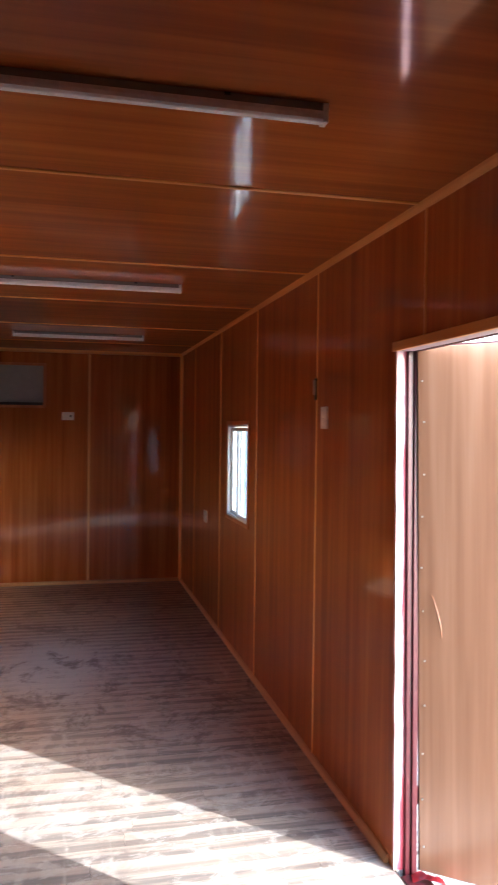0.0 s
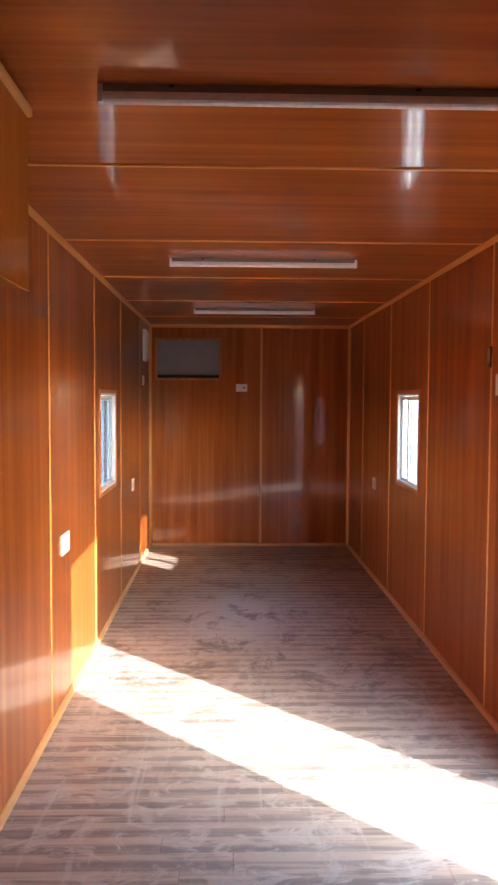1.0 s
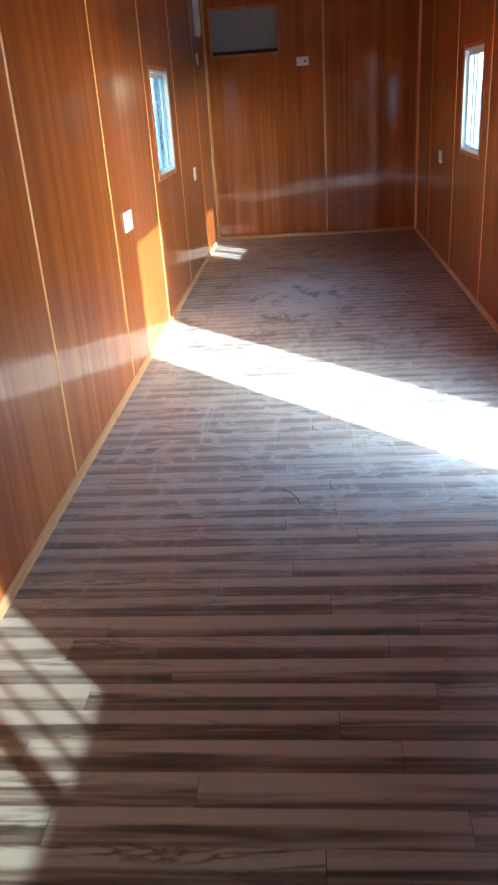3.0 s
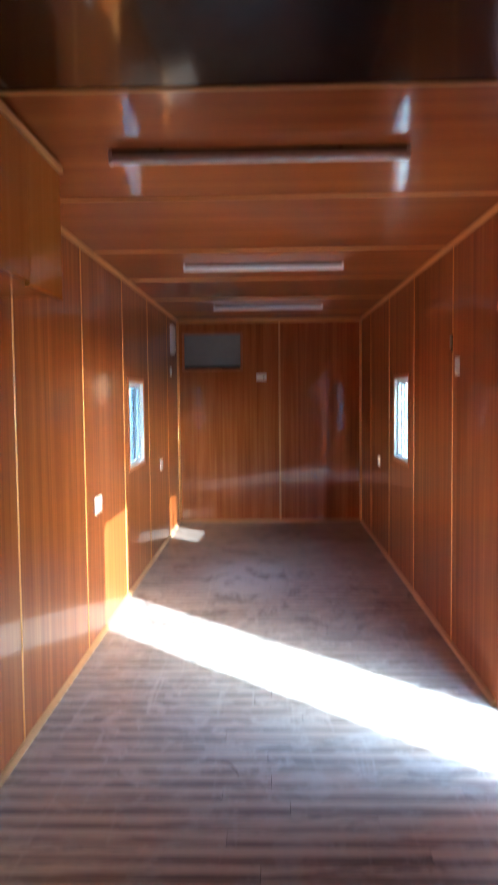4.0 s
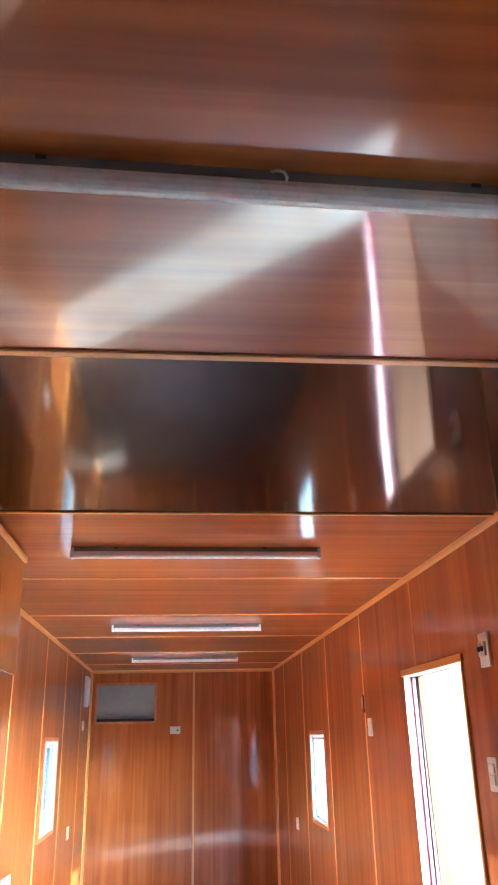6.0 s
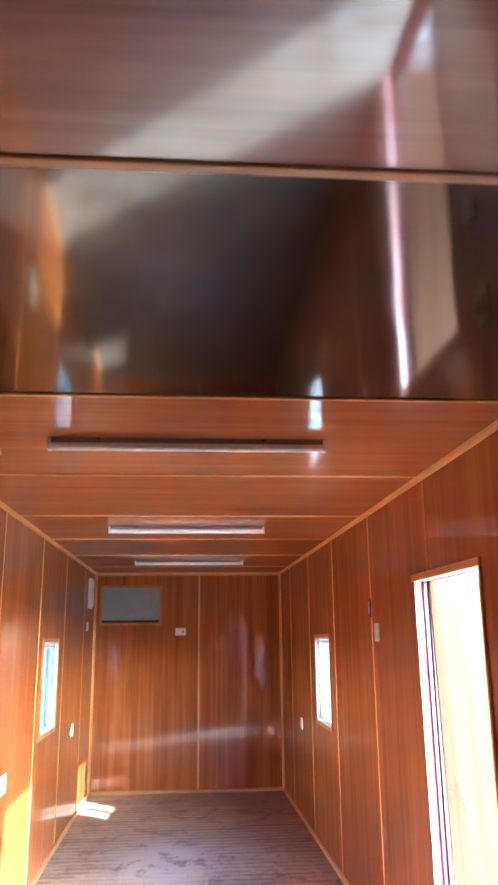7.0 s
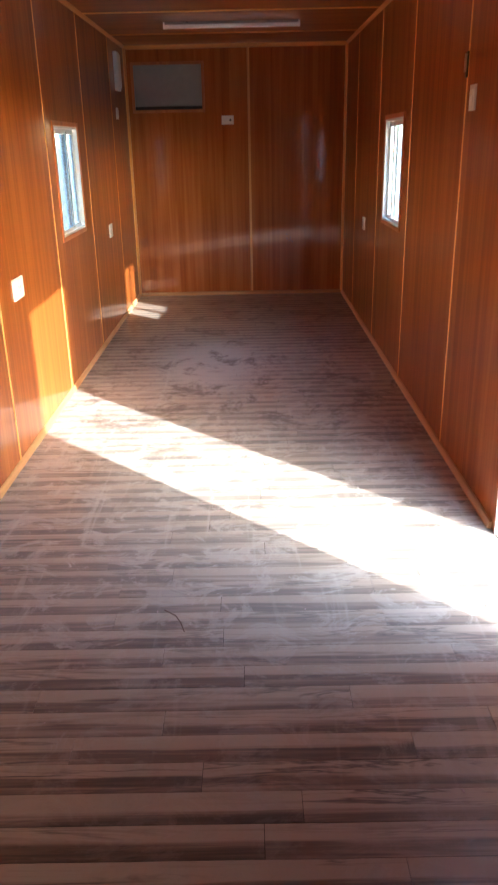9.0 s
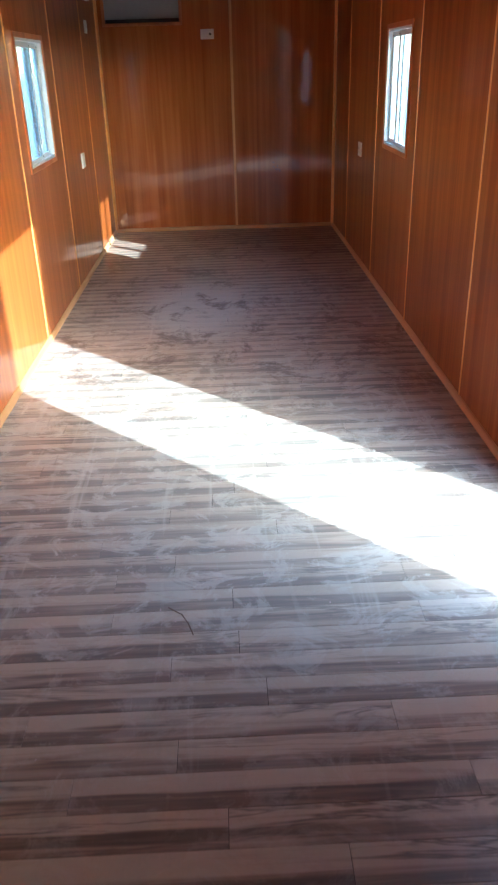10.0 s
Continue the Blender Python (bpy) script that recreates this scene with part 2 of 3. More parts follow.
    dust_and_light = maths(nt, "MULTIPLY_ADD", ramp(nt, drag, [(0.60, (0, 0, 0)), (0.70, (1, 1, 1))]), 0.30, dust_and_light)
    dust_and_light = maths(nt, "MULTIPLY", dust_and_light, zone)
    # a pale patch further in: sun thrown back by the west wall, painted on
    gap = nt.nodes.new("ShaderNodeVectorMath")
    gap.operation = "DISTANCE"
    nt.links.new(placed(nt, (1.0, 0.62, 1)), gap.inputs[0])
    gap.inputs[1].default_value = (-0.2, 5.2 * 0.62, 0)
    edge = maths(nt, "MULTIPLY_ADD", smear, 0.9, gap.outputs["Value"])
    bounce_patch = ramp(nt, edge, [(0.66, (1, 1, 1)), (1.0, (0, 0, 0))])
    dust_and_light = maths(nt, "MULTIPLY_ADD", bounce_patch, 0.75, dust_and_light)
    dust_and_light = maths(nt, "MINIMUM", dust_and_light, 0.92)
    col = mixed(nt, dust_and_light, wood, (0.585, 0.545, 0.495))
    # brown trodden marks in the dust
    mark = noise_of(nt, placed(nt, (3.6, 3.0, 1)), 1.0, 7.0, 0.80, 0.5)
    mk = ramp(nt, mark, [(0.515, (0, 0, 0)), (0.61, (1, 1, 1))])
    far = ramp(nt, maths(nt, "DIVIDE", pos.outputs["Y"], 8.0), [(0.30, (0.15,) * 3), (0.50, (1, 1, 1))])
    col = mixed(nt, maths(nt, "MULTIPLY", maths(nt, "MULTIPLY", mk, far), 0.68), col, (0.10, 0.052, 0.040))
    nt.links.new(col, b.inputs["Base Color"])
    b.inputs["Specular IOR Level"].default_value = 0.7
    rough = maths(nt, "MULTIPLY_ADD", dust_and_light, 0.26, 0.27)
    nt.links.new(maths(nt, "MULTIPLY_ADD", grain, 0.10, rough), b.inputs["Roughness"])
    bumped(nt, b, (grain, 0.0005), (smear, 0.0006))
    return mat


twig = plain("brown_splinter", (0.16, 0.10, 0.075), 0.7)
plank_wood = plank_material()
plank_wood_far = plank_material(True)
scuff_brown = plain("scuffed_laminate", (0.20, 0.072, 0.026), 0.6)
joint_dark = plain("dark_joint", (0.03, 0.02, 0.017), 0.8)


def ground_material():
    mat, nt, b = shader("gravel_ground")
    small = noise_of(nt, mapped(nt, (1, 1, 1)), 38.0, 6.0, 0.7)
    big = noise_of(nt, mapped(nt, (1, 1, 1)), 0.6, 4.0)
    t = maths(nt, "MULTIPLY_ADD", small, 0.6, maths(nt, "MULTIPLY", big, 0.4))
    nt.links.new(ramp(nt, t, [(0.38, (0.12, 0.105, 0.088)), (0.5, (0.36, 0.33, 0.29)), (0.62, (0.55, 0.515, 0.46))]), b.inputs["Base Color"])
    b.inputs["Roughness"].default_value = 0.9
    bumped(nt, b, (small, 0.02))
    return mat


def stone_material():
    mat, nt, b = shader("loose_stone")
    r = nt.nodes.new("ShaderNodeNewGeometry").outputs["Random Per Island"]
    grain = noise_of(nt, mapped(nt, (1, 1, 1)), 120.0, 4.0)
    t = maths(nt, "MULTIPLY_ADD", grain, 0.3, maths(nt, "MULTIPLY", r, 0.8))
    nt.links.new(ramp(nt, t, [(0.15, (0.09, 0.085, 0.085)), (0.55, (0.33, 0.29, 0.25)), (0.95, (0.62, 0.58, 0.53))]), b.inputs["Base Color"])
    b.inputs["Roughness"].default_value = 0.85
    bumped(nt, b, (grain, 0.002))
    return mat


gravel = ground_material()
stone_grey = stone_material()


# ---- building helpers ----
def box(bm, x0, x1, y0, y1, z0, z1, bevel=0.0, segments=2):
    m = Matrix.LocRotScale(((x0 + x1) / 2, (y0 + y1) / 2, (z0 + z1) / 2), None, (x1 - x0, y1 - y0, z1 - z0))
    verts = bmesh.ops.create_cube(bm, size=1.0, matrix=m)["verts"]
    if bevel:
        edges = {e for v in verts for e in v.link_edges}
        bmesh.ops.bevel(bm, geom=list(edges), offset=bevel, segments=segments, affect="EDGES", profile=0.5)
    return bm


def boxed(*args, **kw):
    return box(bmesh.new(), *args, **kw)


def cylinder(bm, m, radius, depth, sides=16, top=None):
    bmesh.ops.create_cone(bm, cap_ends=True, segments=sides, radius1=radius, radius2=radius if top is None else top, depth=depth, matrix=m)
    return bm


def slab(bm, us, vs, solid, w0, w1, axis):
    """A board in the plane across axis, from a grid of cells of which the solid ones stand; openings go through it."""
    put = {"x": lambda u, v, w: (w, u, v), "y": lambda u, v, w: (u, w, v), "z": lambda u, v, w: (u, v, w)}[axis]
    verts = {}

    def vert(i, j, k):
        if (i, j, k) not in verts:
            verts[i, j, k] = bm.verts.new(put(us[i], vs[j], (w0, w1)[k]))
        return verts[i, j, k]

    full = {(i, j) for i in range(len(us) - 1) for j in range(len(vs) - 1)
            if solid((us[i] + us[i + 1]) / 2, (vs[j] + vs[j + 1]) / 2)}
    for i, j in full:
        for k in (0, 1):
            bm.faces.new([vert(i, j, k), vert(i + 1, j, k), vert(i + 1, j + 1, k), vert(i, j + 1, k)])
        for (a, b), (c, d), other in (((i, j), (i + 1, j), (i, j - 1)), ((i, j + 1), (i + 1, j + 1), (i, j + 1)),
                                      ((i, j), (i, j + 1), (i - 1, j)), ((i + 1, j), (i + 1, j + 1), (i + 1, j))):
            if other not in full:
                bm.faces.new([vert(a, b, 0), vert(c, d, 0), vert(c, d, 1), vert(a, b, 1)])
    bmesh.ops.recalc_face_normals(bm, faces=bm.faces)
    return bm


def holed(u0, u1, v0, v1, holes):
    """Grid lines and the solid test for a board with rectangular holes."""
    us, vs = {u0, u1}, {v0, v1}
    for a, b, c, d in holes:
        us |= {q for q in (a, b) if u0 < q < u1}
        vs |= {q for q in (c, d) if v0 < q < v1}
    return sorted(us), sorted(vs), lambda u, v: not any(a < u < b and c < v < d for a, b, c, d in holes)


def part(name, bm, material, parent=None, label="", smooth=False):
    me = bpy.data.meshes.new(name)
    bm.to_mesh(me)
    bm.free()
    for m in material if isinstance(material, tuple) else (material,):
        me.materials.append(m)
    if smooth:
        for p in me.polygons:
            p.use_smooth = True
    ob = new(name, me)
    if parent:
        ob.parent = parent
    return tagged(ob, label=label) if label else ob


def thing(name, label, category, group="", kind="", at=None):
    ob = new(name)
    ob.empty_display_size = 0.1
    if at is not None:
        ob.matrix_basis = at
    return tagged(ob, label=label, category=category, group=group, kind=kind)


# ---- the plan ----
X, Y0, Y1, H = 1.125, -4.0, 8.0, 2.49      # half width, back and end wall, ceiling
OUT = 1.182                                # outer face of the side walls
DOOR = (1.49, 2.334, -1.0, 1.985)
LEAN = 0.022                               # the far jamb leans away by this much per metre
WIN_E1 = (4.825, 5.525, 1.005, 1.712)
WIN_E2 = (-1.954, -1.106, 0.968, 1.67)
WIN_W = (4.675, 5.40, 1.0, 1.70)
WIN_N = (-1.038, -0.345, 1.895, 2.318)

# ground
bm = bmesh.new()
bmesh.ops.create_grid(bm, x_segments=1, y_segments=1, size=900)
g = tagged(part("ground", bm, gravel), label="pale dry gravel ground in the sun", category="ground", kind="structure")
g.location = (0, 0, -0.22)


# ---- walls ----
def lean(bm, y=None):
    """Lets what stands at the far jamb lean with it."""
    for v in bm.verts:
        if y is None or abs(v.co.y - y) < 1e-4:
            v.co.y += LEAN * max(0.0, min(v.co.z, 2.1))
    return bm


def side_wall(name, sign, seams, holes, shell_holes, label):
    wall = part(name, lean(slab(bmesh.new(), *holed(Y0 - 0.1, Y1 + 0.1, -0.12, H + 0.12, shell_holes),
                                sign * (X + 0.011), sign * OUT, "x"), DOOR[1]), shell_paint)
    tagged(wall, label=label, category="wall", kind="structure")
    ends = [Y0, *seams, Y1]
    for a, b in zip(ends, ends[1:]):
        bm = slab(bmesh.new(), *holed(a + 0.002, b - 0.002, 0.0, H, holes), sign * X, sign * (X + 0.009), "x")
        part("wall_panel", lean(bm, DOOR[1]), wall_wood, wall)
    for y in seams:
        z0 = 2.02 if sign > 0 and DOOR[0] < y < DOOR[1] else 0.0
        bm = bmesh.new()
        # a thin rounded cover strip, slightly bowed along its length
        n = 12
        rings = []
        bow = random.uniform(-0.004, 0.004)
        for k in range(n + 1):
            z = z0 + (H - z0) * k / n
            off = bow * math.sin(math.pi * k / n) + 0.0015 * math.sin(k * 2.3 + y)
            prof = ((-0.009, 0.0), (-0.006, 0.0035), (0.0, 0.005), (0.006, 0.0035), (0.009, 0.0))
            rings.append([bm.verts.new((sign * (X - h), y + off + u, z)) for u, h in prof])
        for p, q in zip(rings, rings[1:]):
            for i in range(4):
                bm.faces.new([p[i], p[i + 1], q[i + 1], q[i]])
        bmesh.ops.recalc_face_normals(bm, faces=bm.faces)
        part("cover_strip", bm, trim_up, wall, smooth=True)
    return wall


EAST_SEAMS = [-2.75, -1.55, -0.3, 0.9, 2.15, 3.345, 4.60, 5.83, 7.12]
WEST_SEAMS = [-3.0, -1.75, -0.52, 0.715, 1.945, 3.197, 4.48, 5.70, 7.04]
side_wall("wall_east", 1, EAST_SEAMS, [DOOR, WIN_E1, WIN_E2],
          [(1.40, 2.334, -1.0, 2.01), WIN_E1, WIN_E2],
          "glossy reddish cherry laminate wall panels with pine strips")
side_wall("wall_west", -1, WEST_SEAMS, [WIN_W], [WIN_W],
          "glossy reddish cherry laminate wall panels with pine strips")


def end_wall(name, y, sign, seams, holes, label):
    wall = part(name, slab(bmesh.new(), *holed(-X, X, -0.12, H + 0.12, holes), y + sign * 0.011, y + sign * 0.1, "y"), shell_paint)
    tagged(wall, label=label, category="wall", kind="structure")
    ends = [-X, *seams, X]
    for a, b in zip(ends, ends[1:]):
        part("wall_panel", slab(bmesh.new(), *holed(a + 0.002, b - 0.002, 0.0, H, holes), y, y + sign * 0.009, "y"), wall_wood, wall)
    for x in seams:
        part("cover_strip", boxed(x - 0.013, x + 0.013, min(y, y - sign * 0.006), max(y, y - sign * 0.006), 0.03, H - 0.03, bevel=0.002), trim_up, wall)
    return wall


wall_north = end_wall("wall_north", Y1, 1, [0.125], [WIN_N], "glossy dark cherry laminate end wall with centre strip")
scuffs = random.Random(3)
for k in range(6):
    cx, cz = 0.54 + scuffs.uniform(-0.05, 0.05), 0.59 + scuffs.uniform(-0.05, 0.05)
    bm = bmesh.new()
    cylinder(bm, pose(0, 0, 0, 90, 0, 0), 0.007, 0.0010, 9)
    for v in bm.verts:
        v.co = (v.co.x * scuffs.uniform(0.4, 1.0), v.co.y, v.co.z * scuffs.uniform(1.0, 2.6))
    mark = part("scuff", bm, scuff_brown, wall_north, "dull scuffed spot")
    mark.matrix_basis = pose(cx, Y1 - 0.0004, cz, 0, scuffs.uniform(-60, 60), 0)
end_wall("wall_south", Y0, -1, [0.0], [], "plain cherry laminate wall behind the viewer")

# ---- ceiling: boards in one mesh ----
CEILING_SEAMS = [-2.85, -1.61, -0.365, 0.915, 2.18, 3.47, 4.68, 5.92, 7.15]
bm = bmesh.new()
ends = [Y0, *CEILING_SEAMS, Y1]
for a, b in zip(ends, ends[1:]):
    n0 = len(bm.faces)
    box(bm, -X, X, a + 0.002, b - 0.002, H, H + 0.012)
    bm.faces.ensure_lookup_table()
    for f in bm.faces[n0:]:
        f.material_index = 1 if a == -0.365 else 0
n0 = len(bm.faces)
for y in CEILING_SEAMS:
    w = 0.013 if y < 0 else 0.009
    box(bm, -X, X, y - w, y + w, H - 0.006, H + 0.001, bevel=0.002, segments=1)
for y in CEILING_SEAMS:
    for k in range(9):
        cylinder(bm, pose(-1.0 + k * 0.25 + random.uniform(-0.04, 0.04), y + random.uniform(-0.003, 0.003), H - 0.0062), 0.0022, 0.0016, 6)
box(bm, -OUT, OUT, Y0 - 0.1, Y1 + 0.1, H + 0.12, H + 0.15)
bm.faces.ensure_lookup_table()
for f in bm.faces[n0:]:
    f.material_index = 2
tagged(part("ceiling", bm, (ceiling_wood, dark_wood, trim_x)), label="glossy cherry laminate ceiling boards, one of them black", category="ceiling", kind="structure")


# ---- cornice, baseboards, corner strips ----
def cove(name, way, a, b, x, y, z, across, size, material, label, category):
    """A small rounded moulding between a and b along 'x', 'y' or 'z'; across: the two directions it fills from the corner."""
    (ux, uy, uz), (vx, vy, vz) = across
    bm = bmesh.new()
    prof = [(0, 0), (1, 0), (0.93, 0.42), (0.72, 0.72), (0.42, 0.93), (0, 1)]
    n = max(1, int(abs(b - a) / 0.6))
    rings = []
    for k in range(n + 1):
        s = a + (b - a) * k / n
        wob = 1 + (0.05 * math.sin(k * 1.9 + a) if 0 < k < n else 0)
        ring = []
        for u, v in prof:
            u, v = u * size[0] * wob, v * size[1] * wob
            p = [x + ux * u + vx * v, y + uy * u + vy * v, z + uz * u + vz * v]
            p["xyz".index(way)] = s
            ring.append(bm.verts.new(p))
        rings.append(ring)
    for p, q in zip(rings, rings[1:]):
        for i in range(len(prof)):
            j = (i + 1) % len(prof)
            bm.faces.new([p[i], p[j], q[j], q[i]])
    bm.faces.new(rings[0])
    bm.faces.new(list(reversed(rings[-1])))
    bmesh.ops.recalc_face_normals(bm, faces=bm.faces)
    return tagged(part(name, bm, material), label=label, category=category, kind="structure")


L1 = "light pine moulding between wall and ceiling"
L2 = "light pine skirting strip along the floor"
for s in (1, -1):
    cove("trim", "y", Y0, Y1, s * X, 0, H, ((-s, 0, 0), (0, 0, -1)), (0.021, 0.025), trim_y, L1, "cornice")
cove("trim", "x", -X, X, 0, Y1, H, ((0, -1, 0), (0, 0, -1)), (0.03, 0.034), trim_x, L1, "cornice")
for a, b in ((Y0, 1.47), (2.39, Y1)):
    cove("baseboard", "y", a, b, X, 0, 0, ((-1, 0, 0), (0, 0, 1)), (0.019, 0.034), skirting_wood, L2, "baseboard")
cove("baseboard", "y", Y0, Y1, -X, 0, 0, ((1, 0, 0), (0, 0, 1)), (0.019, 0.034), skirting_wood, L2, "baseboard")
cove("baseboard", "x", -X, X, 0, Y1, 0, ((0, -1, 0), (0, 0, 1)), (0.02, 0.036), skirting_wood_x, L2, "baseboard")
for s in (1, -1):
    cove("trim", "z", 0, H, s * X, Y1, 0, ((-s, 0, 0), (0, -1, 0)), (0.026, 0.03), trim_up, "light pine strip in the corner of two walls", "corner trim")


# ---- windows ----
def sliding_window(name, sign, hole, label, glazing=glass):
    """White sliding window in a side wall: wood casing inside, outer frame, two sashes one behind the other."""
    y0, y1, z0, z1 = hole
    w = thing(name, label, "window", kind="structure")
    x = lambda d: sign * (X + d)

    def bar(nm, d0, d1, a, b, c, d, mat, parent, bevel=0.002):
        return part(nm, boxed(*sorted((x(d0), x(d1))), a, b, c, d, bevel=bevel, segments=1), mat, parent)

    c = 0.024
    for a, b, lo, hi in ((y0 - c, y1 + c, z1 - 0.004, z1 + c), (y0 - c, y1 + c, z0 - c, z0 + 0.004),
                         (y0 - c, y0 + 0.004, z0 + 0.004, z1 - 0.004), (y1 - 0.004, y1 + c, z0 + 0.004, z1 - 0.004)):
        bar("casing", -0.009, 0.008, a, b, lo, hi, casing_wood, w)
    f = 0.02
    for a, b, lo, hi in ((y0, y1, z1 - f, z1), (y0, y1, z0, z0 + f), (y0, y0 + f, z0 + f, z1 - f), (y1 - f, y1, z0 + f, z1 - f)):
        bar("window_frame", -0.003, 0.06, a, b, lo, hi, white_metal, w)
    bar("track", 0.0195, 0.0225, y0 + f, y1 - f, z0 + f, z0 + f + 0.014, white_metal, w, bevel=0)
    mid = (y0 + y1) / 2
    for d, a, b in ((0.0, y0 + f, mid + 0.022), (0.024, mid - 0.022, y1 - f)):
        lo, hi, s = z0 + f + 0.002, z1 - f - 0.002, 0.034
        sash = bar("sash", d, d + 0.018, a, a + s, lo, hi, white_metal, w)
        bar("stile", d, d + 0.018, b - s, b, lo, hi, white_metal, sash)
        bar("rail", d + 0.001, d + 0.017, a + s, b - s, lo, lo + 0.022, white_metal, sash)
        bar("rail", d + 0.001, d + 0.017, a + s, b - s, hi - 0.03, hi, white_metal, sash)
        for e in (a + s, b - s - 0.004):
            bar("gasket", d + 0.003, d + 0.015, e, e + 0.004, lo + 0.022, hi - 0.03, gasket_grey, sash, bevel=0)
        pane = bar("pane", d + 0.007, d + 0.010, a + s - 0.004, b - s + 0.004, lo + 0.018, hi - 0.026, glazing, sash, bevel=0)
        pane.visible_shadow = glazing is dimmed_glass
        for z in (lo + 0.02, hi - 0.02):
            bm = bmesh.new()
            cylinder(bm, Matrix.Translation((x(d - 0.001), b - s / 2, z)) @ pose(0, 0, 0, 0, 90, 0), 0.004, 0.004, 8)
            part("screw", bm, dark_plastic, sash)
    return w


sliding_window("window_1", 1, WIN_E1, "white aluminium sliding window with bright daylight behind")
w2 = sliding_window("window_2", 1, WIN_E2, "unseen white aluminium sliding window, glass dimmed, letting sun on the floor", dimmed_glass)
for y in (-1.325, -1.445):
    part("bar", boxed(X + 0.048, X + 0.056, y - 0.007, y + 0.007, WIN_E2[2] + 0.02, WIN_E2[3] - 0.02), white_metal, w2)
sliding_window("window_3", -1, WIN_W, "white aluminium sliding window with bluish daylight", shaded_glass)

x0, x1, z0, z1 = WIN_N
w4 = thing("window_4", "shallow grey frosted window in a pine frame", "window", kind="structure")
c = 0.024
for a, b, lo, hi in ((x0 - c, x1 + c, z1 - 0.004, z1 + c), (x0 - c, x1 + c, z0 - c, z0 + 0.004),
                     (x0 - c, x0 + 0.004, z0 + 0.004, z1 - 0.004), (x1 - 0.004, x1 + c, z0 + 0.004, z1 - 0.004)):
    part("casing", boxed(a, b, Y1 - 0.009, Y1 + 0.008, lo, hi, bevel=0.002, segments=1), casing_wood, w4)
part("pane", boxed(x0, x1, Y1 + 0.05, Y1 + 0.06, z0, z1), grey_pane, w4)
# black strip standing in for the shadow along the bottom of the recess
part("shade_strip", boxed(x0 + 0.002, x1 - 0.002, Y1 + 0.02, Y1 + 0.05, z0 + 0.001, z0 + 0.035, bevel=0.003, segments=1), shade_black, w4)

# ---- doorway and the open door ----
y0, y1, _, top = DOOR
df = thing("door_frame", "dark red steel door frame with white filler and pine casing", "door frame", kind="structure")
# far reveal: white filler, uneven inner edge
bm = bmesh.new()
n = 26
rows = []
for k in range(n + 1):
    z = 0.004 + (top - 0.004) * k / n
    e = 0.003 * math.sin(k * 1.7) + 0.003 * math.sin(k * 4.1 + 1)
    rows.append([bm.verts.new(p) for p in ((X - 0.004, y1 + 0.012 + e, z), (X - 0.004, y1 - 0.004 + e * 0.4, z), (1.1605, y1 - 0.006, z), (1.1605, y1 + 0.012, z))])
for p, q in zip(rows, rows[1:]):
    for i in range(3):
        bm.faces.new([p[i], p[i + 1], q[i + 1], q[i]])
bmesh.ops.recalc_face_normals(bm, faces=bm.faces)
part("reveal", lean(bm), overspray, df, "white sunlit filler on the far jamb")
part("jamb", lean(boxed(1.160, 1.181, y1 - 0.022, y1 + 0.05, -0.06, top + 0.03, bevel=0.003)), red_steel, df)
part("stop", lean(boxed(1.1815, 1.203, y1 - 0.032, y1 + 0.05, -0.06, top + 0.03, bevel=0.003)), red_steel, df)
part("jamb", boxed(1.1825, 1.203, 1.33, 1.40, -0.06, top + 0.03, bevel=0.003), red_steel, df)
part("head", boxed(1.1825, 1.203, 1.402, y1 + 0.03, top - 0.004, top + 0.035, bevel=0.003), red_steel, df)
part("head_lining", boxed(X + 0.001, 1.18, 1.49, y1 + 0.045, top - 0.002, top + 0.012, bevel=0.002), plaster, df)
part("threshold", boxed(X + 0.0095, 1.235, 1.402, y1 - 0.035, -0.06, 0.001, bevel=0.006), red_steel, df)
part("casing", boxed(X - 0.013, X + 0.004, y0 - 0.022, y1 + 0.07, top - 0.002, top + 0.034, bevel=0.003), trim_y, df)
part("casing", boxed(X - 0.010, X + 0.004, y0 - 0.02, y0 + 0.001, 0.0, top - 0.003, bevel=0.003), trim_up, df)

HINGE = pose(1.211, 2.322, 0.0, 0, 0, -41.0) @ pose(0, 0, 0, 0, -1.1, 0)
door = thing("door_1", "open outward door, beech laminate inside with red steel edges", "door", kind="structure", at=HINGE)
LW, LT = 0.90, 2.005
part("leaf", boxed(0.004, LW, 0.0, 0.04, 0.0, LT, bevel=0.004), red_steel, door)
part("lining", boxed(0.012, LW - 0.02, -0.008, 0.0, 0.006, LT - 0.008, bevel=0.002), door_wood, door, "beech laminate lining screwed on")
for z in (0.28, 1.0, 1.72):
    bm = bmesh.new()
    cylinder(bm, pose(-0.004, 0.02, z), 0.007, 0.07, 12)
    part("hinge", bm, red_steel, door)
# a peeled sliver of the lining
bm = bmesh.new()
arc = [(0.065 + 0.035 * math.sin(q * 1.5), 1.06 - 0.16 * q, 0.006 * math.sin(math.pi * q)) for q in [i / 10 for i in range(11)]]
rows = [[bm.verts.new((u - w / 2, -0.0085, z)), bm.verts.new((u, -0.0108, z)), bm.verts.new((u + w / 2, -0.0085, z))] for u, z, w in arc]
for p, q in zip(rows, rows[1:]):
    for i in range(2):
        bm.faces.new([p[i], p[i + 1], q[i + 1], q[i]])
bmesh.ops.recalc_face_normals(bm, faces=bm.faces)
part("peeled_sliver", bm, scuff_brown, door, "orange-brown peeled sliver of the lining")
